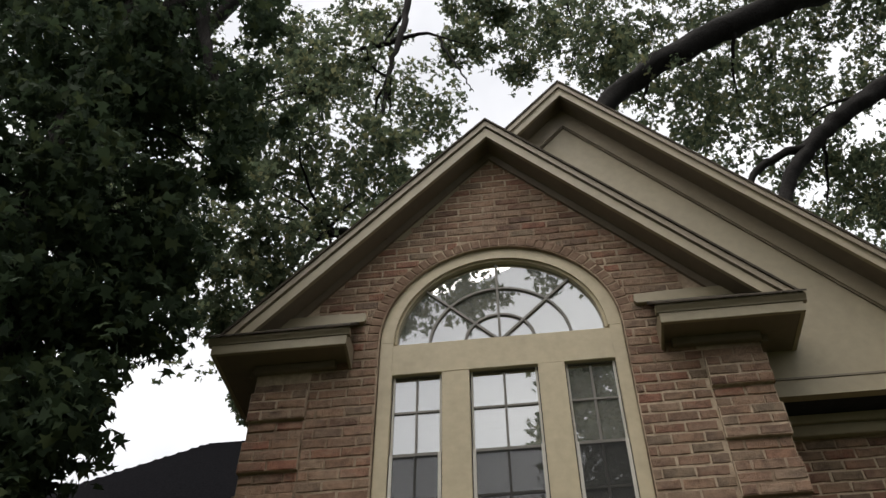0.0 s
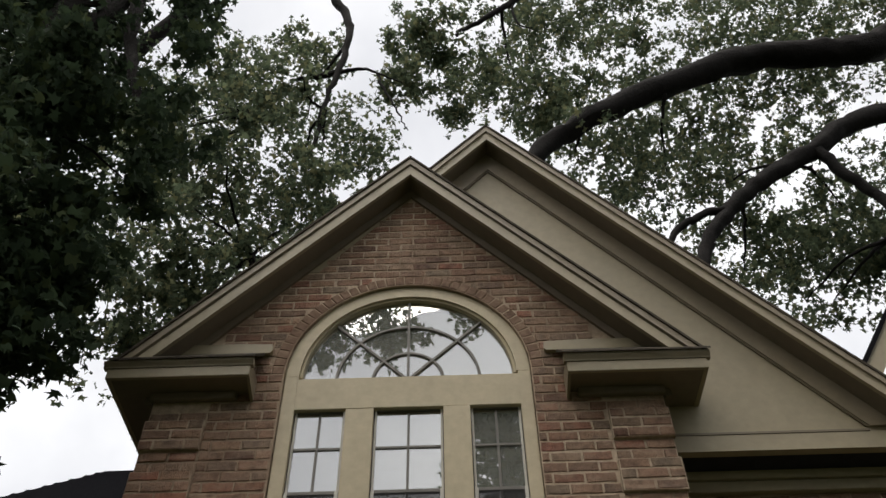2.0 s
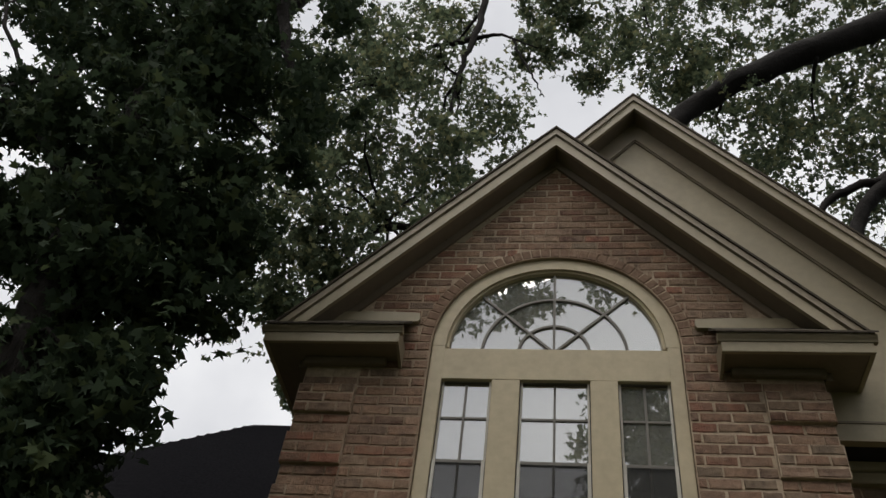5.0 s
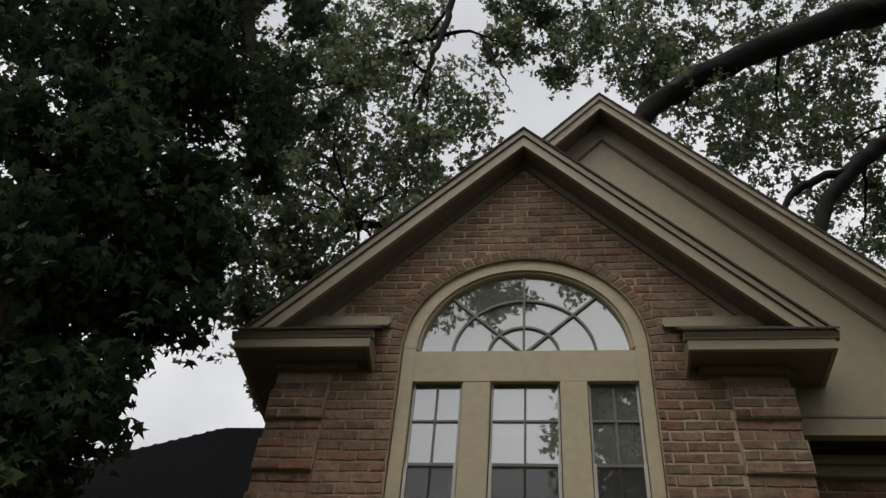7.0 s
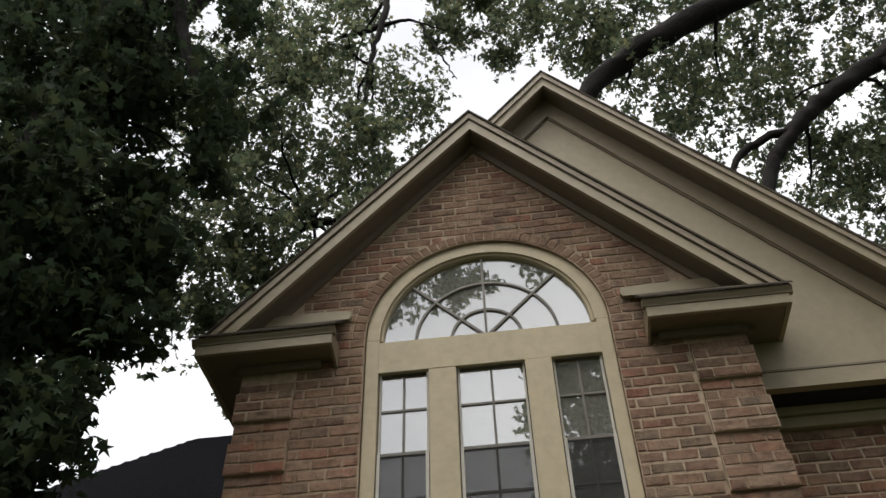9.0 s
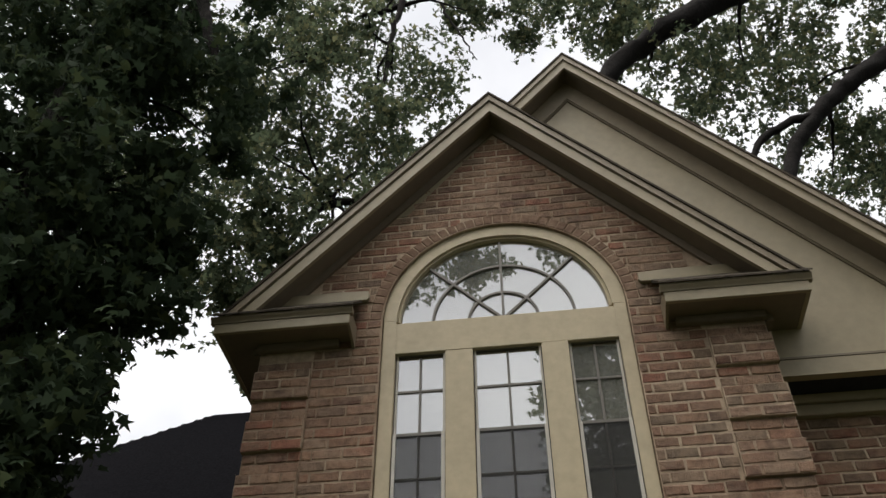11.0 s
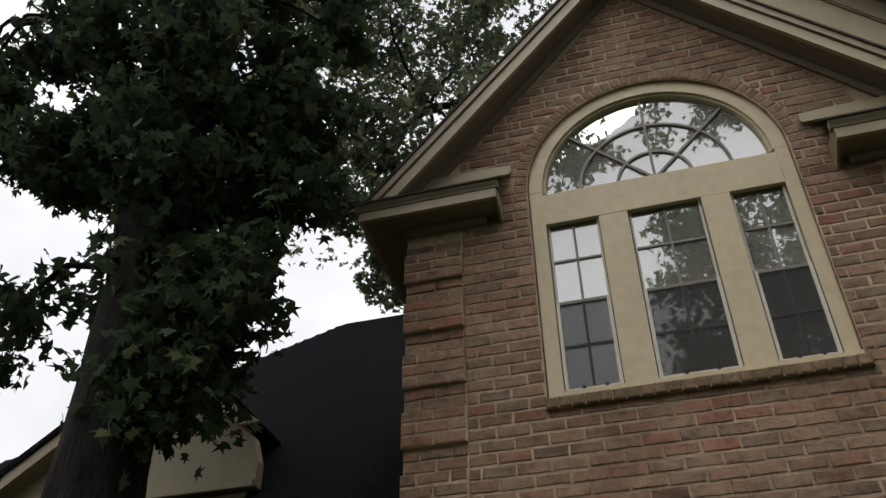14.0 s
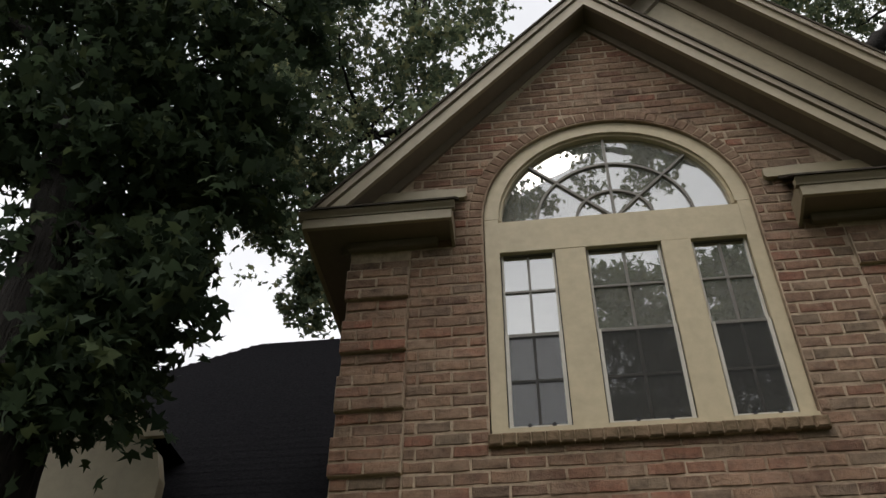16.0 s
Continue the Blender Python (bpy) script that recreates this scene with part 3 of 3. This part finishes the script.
def twigs(tree, clumps, hub, mat, seed, r=0.02, every=2):
    """Thin branches that run out from the trunk or a limb to the clumps."""
    rng = random.Random(seed)
    for c in clumps[::every]:
        if min((Vector(h) - Vector(c[:3])).length for h in hub) > 2.2:
            continue
        a, b = Vector(min(hub, key=lambda h: (Vector(h) - Vector(c[:3])).length)), Vector(c[:3])
        mid = a.lerp(b, 0.5) + Vector((rng.uniform(-0.2, 0.2), rng.uniform(-0.2, 0.2), rng.uniform(0, 0.3)))
        limb(tree, "branch", [a, mid, b], r * 1.8, r * 0.4, mat, seed + 1, 4, 0.03, 6)


rng = random.Random(11)

# the near tree on the lawn
gum = thing("shade_tree", "tall dark shade tree with star-shaped leaves and furrowed bark", "tree")
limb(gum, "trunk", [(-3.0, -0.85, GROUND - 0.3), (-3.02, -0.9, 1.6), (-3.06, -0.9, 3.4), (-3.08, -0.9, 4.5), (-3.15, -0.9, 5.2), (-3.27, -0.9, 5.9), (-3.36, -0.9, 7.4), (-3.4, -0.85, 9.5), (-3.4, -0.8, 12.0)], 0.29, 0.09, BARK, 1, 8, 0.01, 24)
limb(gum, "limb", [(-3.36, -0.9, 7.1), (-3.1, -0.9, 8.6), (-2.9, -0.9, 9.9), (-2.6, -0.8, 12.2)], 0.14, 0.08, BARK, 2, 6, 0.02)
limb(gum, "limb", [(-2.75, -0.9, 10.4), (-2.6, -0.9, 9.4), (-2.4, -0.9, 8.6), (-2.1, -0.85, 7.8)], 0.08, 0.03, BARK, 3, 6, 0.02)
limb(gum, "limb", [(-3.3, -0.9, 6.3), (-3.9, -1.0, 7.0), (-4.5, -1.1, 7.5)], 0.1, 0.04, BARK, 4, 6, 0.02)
GUM_EDGE = ((3.6, -2.5), (4.3, -2.24), (4.9, -2.06), (5.2, -1.98), (5.5, -1.93), (6.2, -1.96), (7.0, -1.8), (8.1, -1.6), (10.2, -1.6), (14.0, -1.9))


def gum_edge(z):
    """Outline of the crown on the side of the house, by height."""
    for (z0, x0), (z1, x1) in zip(GUM_EDGE, GUM_EDGE[1:]):
        if z < z1:
            return x0 + (x1 - x0) * max(0.0, z - z0) / (z1 - z0)
    return GUM_EDGE[-1][1]


def gum_gap(x, z):
    """Open sky between the boughs, beside and below the crown, cut to fit the view."""
    z += 0.06 * math.sin(9 * x)
    x += 0.06 * math.sin(11 * z)
    if x > gum_edge(z) or (x > -2.4 and 5.02 < z < 5.2) or (8.0 < z < 9.6 and x < -4.9 - 0.3 * (z - 8)):
        return True
    if z > 5.5 and noise.noise(Vector((2.9 * x, 0.5, 2.9 * z))) > 0.36:
        return True
    return x < -3.42 and (z < 4.45 or 5.2 < z < 5.4 + 0.75 * (-3.42 - x) or (z < 5.2 and x > -3.6))


def past_crown(x, z):
    return x > gum_edge(z) - 0.22 or (x < -3.4 and z < 5.6 + 0.72 * (-3.4 - x)) or (7.7 < z < 9.6 and x < -4.75 - 0.3 * (z - 8))


CL = fill(rng, 140, -6.2, -1.5, 5.8, 13.2, -0.8, 0.09, 0.22, 0.5, 1.0, past_crown, 0.06)
CL += fill(rng, 36, -6.6, -3.9, 5.9, 12.0, -0.8, 0.08, 0.3, 0.5, 1.0, past_crown)
CL += fill(rng, 10, -3.6, -2.2, 5.5, 8.2, -1.15, 0.06, 0.25, 0.4, 1.1, past_crown)
# Clumps above the view, added to darken the crown below them.
CL += fill(rng, 30, -6.0, -1.8, 12.5, 15.5, -1.2, 0.15, 0.6, 0.9, 1.0)
CL += fill(rng, 20, -3.75, -2.6, 6.0, 10.5, -1.3, 0.04, 0.25, 0.42, 1.0)
CL += fill(rng, 12, -4.7, -3.5, 5.7, 6.5, -0.85, 0.05, 0.22, 0.36, 1.0)
CL += fill(rng, 8, -2.55, -2.1, 5.9, 6.9, -0.85, 0.04, 0.18, 0.28, 0.9)
LOWER = fill(rng, 18, -3.3, -2.3, 4.6, 5.9, -0.9, 0.06, 0.2, 0.34, 0.42)
LOWER += fill(rng, 8, -2.5, -2.05, 4.4, 5.0, -1.0, 0.04, 0.14, 0.22, 0.3)
LOWER += fill(rng, 12, -2.7, -2.0, 5.25, 6.2, -0.85, 0.04, 0.18, 0.28, 0.5)
LOWER += fill(rng, 7, -4.6, -3.7, 4.65, 5.15, -0.8, 0.05, 0.2, 0.3, 0.3)
LOWER += fill(rng, 15, -2.95, -2.4, 3.95, 4.6, -1.0, 0.05, 0.18, 0.28, 0.5)
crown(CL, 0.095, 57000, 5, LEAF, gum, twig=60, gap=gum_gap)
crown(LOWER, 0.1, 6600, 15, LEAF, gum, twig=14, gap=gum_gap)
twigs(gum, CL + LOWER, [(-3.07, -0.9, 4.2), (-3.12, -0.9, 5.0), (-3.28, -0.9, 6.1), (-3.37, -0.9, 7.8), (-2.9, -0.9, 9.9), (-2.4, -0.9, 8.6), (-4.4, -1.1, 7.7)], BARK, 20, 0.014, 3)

# a lighter tree behind the wing
elm = thing("back_tree", "airy green tree with crooked thin limbs behind the house", "tree")
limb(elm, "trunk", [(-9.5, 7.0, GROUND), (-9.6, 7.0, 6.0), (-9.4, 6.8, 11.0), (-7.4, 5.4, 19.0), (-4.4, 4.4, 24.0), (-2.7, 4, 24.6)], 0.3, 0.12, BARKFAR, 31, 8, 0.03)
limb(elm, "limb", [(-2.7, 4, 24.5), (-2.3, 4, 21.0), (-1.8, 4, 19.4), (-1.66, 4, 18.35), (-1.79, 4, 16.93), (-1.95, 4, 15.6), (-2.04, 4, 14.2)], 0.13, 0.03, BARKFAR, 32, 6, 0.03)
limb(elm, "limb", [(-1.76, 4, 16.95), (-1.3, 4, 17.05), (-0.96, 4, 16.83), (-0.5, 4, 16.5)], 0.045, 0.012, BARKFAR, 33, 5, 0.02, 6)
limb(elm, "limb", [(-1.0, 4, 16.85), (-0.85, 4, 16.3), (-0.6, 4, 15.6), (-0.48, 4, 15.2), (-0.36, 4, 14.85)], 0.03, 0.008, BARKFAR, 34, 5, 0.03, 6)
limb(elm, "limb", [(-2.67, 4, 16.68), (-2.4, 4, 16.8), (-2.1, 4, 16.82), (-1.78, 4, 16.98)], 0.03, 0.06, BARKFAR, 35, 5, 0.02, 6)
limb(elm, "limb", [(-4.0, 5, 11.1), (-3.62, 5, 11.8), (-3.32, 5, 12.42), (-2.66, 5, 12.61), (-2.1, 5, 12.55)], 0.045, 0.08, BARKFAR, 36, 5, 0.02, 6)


def elm_gap(x, z):
    return x > -0.7 - 0.24 * max(0, z - 14.2) or (x > -2.3 and z > 18.8)


def low_sky(x, z):
    return x < -3.75 + 0.1 * math.sin(7 * z) and z < 9.95 + 0.2 * math.sin(5 * x)


CL = fill(rng, 62, -5.2, -0.5, 10.6, 19.5, 4.5, 0.14, 0.4, 0.8, 1.0, elm_gap)
CL += fill(rng, 20, -7.6, -4.5, 9.5, 18, 4.5, 0.14, 0.5, 0.9)
CL += fill(rng, 18, -4.4, -2.5, 9.5, 12.2, 4.2, 0.06, 0.3, 0.55, 0.6)
CL += fill(rng, 8, -3.65, -3.1, 8.3, 9.5, 4.2, 0.03, 0.2, 0.32, 0.4)
crown(CL, 0.115, 33000, 6, LEAFFAR, elm, lobes=4, twig=22, gap=low_sky)
twigs(elm, CL, [(-7.0, 5.4, 16.6), (-3.2, 4.4, 16.0), (-1.7, 4, 18), (-3.0, 5, 12.7), (-1.9, 4, 15.6)], BARKFAR, 60, 0.02, 3)

# the great oak behind the large gable
oak = thing("oak_tree", "broad oak with thick dark limbs behind the house", "tree")
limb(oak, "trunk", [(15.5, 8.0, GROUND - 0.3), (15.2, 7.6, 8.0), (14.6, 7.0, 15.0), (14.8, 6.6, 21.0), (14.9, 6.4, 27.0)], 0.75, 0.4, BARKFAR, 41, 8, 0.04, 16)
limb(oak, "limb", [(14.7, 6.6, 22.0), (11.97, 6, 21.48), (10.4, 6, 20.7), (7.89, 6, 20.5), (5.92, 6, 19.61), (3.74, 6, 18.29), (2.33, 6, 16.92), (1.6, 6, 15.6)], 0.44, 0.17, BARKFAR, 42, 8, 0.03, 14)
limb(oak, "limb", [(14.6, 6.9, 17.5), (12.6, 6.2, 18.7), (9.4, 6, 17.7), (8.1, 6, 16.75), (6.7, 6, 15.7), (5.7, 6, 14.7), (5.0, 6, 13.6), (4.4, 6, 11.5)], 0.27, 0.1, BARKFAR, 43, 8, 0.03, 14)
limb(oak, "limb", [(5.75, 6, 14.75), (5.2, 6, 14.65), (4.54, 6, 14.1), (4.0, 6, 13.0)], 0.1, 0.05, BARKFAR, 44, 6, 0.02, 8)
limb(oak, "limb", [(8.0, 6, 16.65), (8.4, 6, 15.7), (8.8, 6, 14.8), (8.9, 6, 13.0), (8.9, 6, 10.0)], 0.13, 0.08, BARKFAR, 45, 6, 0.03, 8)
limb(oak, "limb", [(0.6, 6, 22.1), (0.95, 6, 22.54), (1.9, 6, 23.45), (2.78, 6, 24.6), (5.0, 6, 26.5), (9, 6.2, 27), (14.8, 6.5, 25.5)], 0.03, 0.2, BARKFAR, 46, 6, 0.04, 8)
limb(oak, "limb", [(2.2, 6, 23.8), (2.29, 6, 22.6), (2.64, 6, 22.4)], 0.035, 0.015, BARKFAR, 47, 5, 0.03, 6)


def oak_gap(x, z):
    return (6.8 < x < 8.3 and 16.5 < z < 17.9) or (3.1 < x < 4.3 and 23.4 < z < 24.4) or z < 17.3 - 1.1 * (x - 1.5)


CL = fill(rng, 14, -0.7, 1.2, 18.6, 23.0, 6.0, 0.04, 0.4, 0.65, 1.0)
CL += fill(rng, 34, 0.9, 5.2, 18.3, 26, 6.0, 0.12, 0.5, 0.95, 1.0, oak_gap, 0.17)
CL += fill(rng, 9, 1.4, 3.0, 17.8, 20.2, 6.0, 0.1, 0.4, 0.7, 1.0, None, 0.12)
CL += fill(rng, 84, 4.6, 16, 19.4, 27, 6.0, 0.12, 0.7, 1.2, 1.1, oak_gap, 0.17)
CL += fill(rng, 120, 2.6, 12.5, 9.5, 19.5, 6.0, 0.12, 0.5, 1.0, 1.0, oak_gap, 0.17)
CL += fill(rng, 46, 5.2, 12.5, 9.5, 15.4, 6.0, 0.1, 0.45, 0.8, 1.0, oak_gap, 0.17)
crown(CL, 0.145, 80000, 7, LEAFFAR, oak, lobes=4, twig=26)
twigs(oak, CL, [(9.75, 6, 20.9), (5.38, 6, 19.0), (3.38, 6, 17.9), (7.48, 6, 16.2), (6.05, 6, 15), (8.4, 6, 13.8), (1.9, 6, 23.4), (9, 6.2, 27), (12, 6, 21.5)], BARKFAR, 80, 0.03, 3)

# trees across the lawn, seen in the panes
yard = thing("yard_tree", "leafy green tree across the lawn from the window", "tree")
limb(yard, "trunk", [(8.5, -10.5, GROUND - 0.3), (8.3, -10.4, 6), (7.2, -9.6, 12), (4.5, -8.2, 17)], 0.3, 0.1, BARK, 51, 6, 0.03)
limb(yard, "limb", [(7.4, -9.8, 11.5), (4.0, -8.4, 14.2), (0.0, -7.0, 14.4), (-3, -6.2, 14)], 0.1, 0.02, BARK, 52, 6, 0.04)
CL = []
for k in range(24):
    CL.append((rng.uniform(-3.4, -0.3), rng.uniform(-7.2, -6.2), rng.uniform(12.3, 13.6), rng.uniform(0.3, 0.5), 0.45))
for k in range(10):
    CL.append((rng.uniform(0.0, 2.0), rng.uniform(-7.0, -6.0), rng.uniform(12.9, 14.0), rng.uniform(0.3, 0.5), 0.45))
# Overhead clumps, mostly outside the panes' reflection, added to block sky light.
for k in range(44):
    CL.append((rng.uniform(-7, 8), rng.uniform(-9, -5), rng.uniform(16.6, 21), rng.uniform(0.8, 1.4), 1.0))
for k in range(30):
    CL.append((rng.uniform(-5.0, 2.0), rng.uniform(-10.5, -8.5), rng.uniform(5.5, 8.8), rng.uniform(0.5, 0.8), 0.8))
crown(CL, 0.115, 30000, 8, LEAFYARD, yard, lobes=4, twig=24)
CL = []
for k in range(120):
    CL.append((rng.uniform(0.75, 6.0), rng.uniform(-10.4, -9.0), rng.uniform(7.5, 12.9), rng.uniform(0.45, 0.75), 1.3))
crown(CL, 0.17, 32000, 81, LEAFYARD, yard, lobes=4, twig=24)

# Foliage ring out of view, added to keep low sky light off the house.
ring_clumps = []
for k in range(330):
    a = 2 * math.pi * k / 330
    d = rng.uniform(24, 34)
    tall = 14.0 if math.sin(a) < -0.1 else 7.0
    ring_clumps.append((d * math.cos(a), -4 + d * math.sin(a), rng.uniform(1.0, tall), rng.uniform(2.2, 3.4), 1.0))
me = leaves(ring_clumps, 0.8, 40000, 9, 3, twig=30)
me.materials.append(LEAF)
tagged(new("sky_block_ring", me), "unseen ring of dark foliage added to block low sky light", "trees", kind="stuff")


# ---------------------------------------------------------------- bricks, last
ROUND = [(-1, -1), (-0.3, -1), (0.4, -1), (1, -1), (1, 1), (0.35, 1), (-0.35, 1), (-1, 1)]


def brick_bm(w, h, d=0.05, bm=None, x=0.0, z=0.0, y=0.0, c=0.005):
    """One brick: face at y, worn front edges."""
    bm = bm or bmesh.new()
    w, h = w / 2, h / 2
    rings = [[bm.verts.new((x + sx * (w - i), y + yy, z + sz * (h - i))) for sx, sz in ROUND]
             for yy, i in ((d, 0.0), (c * 0.8, 0.0), (0.0, c))]
    for a, b in zip(rings, rings[1:]):
        for k in range(8):
            bm.faces.new((a[k], a[(k + 1) % 8], b[(k + 1) % 8], b[k]))
    bm.faces.new(rings[-1])
    return bm


rng = random.Random(3)
BASE = 4.05                      # foot of one of the raised quoin blocks
WORN = 0.0050                    # how far corners stray
FULL = []
for _ in range(12):
    bm = brick_bm(BRICK_L - UPRIGHT, COURSE - JOINT, c=rng.uniform(0.004, 0.008))
    for v in bm.verts:
        v.co += Vector((rng.uniform(-WORN, WORN), rng.uniform(-0.0015, 0.001), rng.uniform(-WORN, WORN) * 0.7))
    FULL.append(mesh_of("brick", bm, BRICK))
NEAR_Z = (3.44, 5.12)
joined = bmesh.new()


def lay(x0, x1, z, y, parent, near):
    w = x1 - x0 - UPRIGHT
    if w < 0.022:
        return
    yy, zz = y + rng.uniform(-0.002, 0.001), z + rng.uniform(-0.0015, 0.0015)
    if not near:
        had = len(joined.verts)
        brick_bm(w, COURSE - JOINT, 0.05, joined, (x0 + x1) / 2, zz, yy, rng.uniform(0.004, 0.008))
        joined.verts.ensure_lookup_table()
        for k in range(had, len(joined.verts)):
            joined.verts[k].co += Vector((rng.uniform(-WORN, WORN), rng.uniform(-0.0015, 0.001), rng.uniform(-WORN, WORN) * 0.7))
        return
    ob = new("brick", rng.choice(FULL))
    ob.parent = parent
    ob.location = ((x0 + x1) / 2, yy, zz)
    ob.rotation_euler = (rng.uniform(-0.01, 0.01), rng.uniform(-0.006, 0.006), rng.uniform(-0.006, 0.006))
    ob.scale = (w / (BRICK_L - UPRIGHT), 1, 1)


def course(x0, x1, z, shift, y, parent, near):
    x = x0 - shift
    while x < x1:
        a, b = max(x, x0), min(x + BRICK_L, x1)
        if b - a > 0.03:
            lay(a, b, z, y, parent, near)
        x += BRICK_L


for i in range(-48, 50):
    z = BASE + COURSE * (i + 0.5)
    near = NEAR_Z[0] < z < NEAR_Z[1]
    reach = min(QUOIN, (APEX - 0.275 - z - COURSE / 2) / SLOPE + 0.05)
    if reach < 0.06:
        break
    half = 0.0
    if SILL_Z - 0.08 < z < ARCH_Z:
        half = R_CASE
    elif z >= ARCH_Z and z - ARCH_Z < R_RING - 0.01:
        half = math.sqrt((R_RING - 0.008) ** 2 - (z - ARCH_Z) ** 2)
    shift = (i % 2) * BRICK_L / 2 + 0.03
    spans = [(-reach, -half), (half, reach)] if half else [(-reach, reach)]
    for a, b in spans:
        if b - a > 0.03:
            course(a, b, z, (shift + (a + QUOIN)) % BRICK_L, 0.0, wall_front, near)
    if z < 5.56:
        proud = 0.03 if i % 5 < 3 else 0.004
        wide = EDGE + (0.012 if i % 5 < 3 else 0.0)
        for s in (-1, 1):
            a, b = (-wide, -QUOIN) if s < 0 else (QUOIN, wide)
            course(a, b, z, (i % 2) * 0.1, -proud, wall_front, near)
part("brick_courses", joined, BRICKS, wall_front, "upper courses of brick", "stuff")
RB = mesh_of("arch_brick", brick_bm(0.066, R_RING - R_CASE - 0.012, 0.06, c=0.006), ARCHBRICK)
for k in range(39):
    a = math.pi * (k + 0.5) / 39
    ob = new("arch_brick", RB)
    ob.parent = wall_front
    r = (R_CASE + R_RING) / 2
    ob.location = (r * math.cos(a), 0.0 + rng.uniform(-0.002, 0.002), ARCH_Z + r * math.sin(a))
    ob.rotation_euler = (0, math.pi / 2 - a, 0)
SB = mesh_of("sill_brick", brick_bm(0.0725, 0.07, 0.12, c=0.01), MOSSY)
for k in range(23):
    ob = new("sill_brick", SB)
    ob.parent = wall_front
    ob.location = (-0.84 + 1.69 * k / 22, -0.035 + rng.uniform(-0.004, 0.003), SILL_Z - 0.04 + rng.uniform(-0.002, 0.002))
joined = bmesh.new()
for i in range(-46, 15):
    z = BASE + COURSE * (i + 0.5)
    if z < 5.04:
        course(EDGE, 4.2, z, (i % 2) * 0.1, 0.448, None, False)
part("recess_bricks", joined, BRICKS, bpy.data.objects["wall_recess"], "shaded brick courses", "stuff")
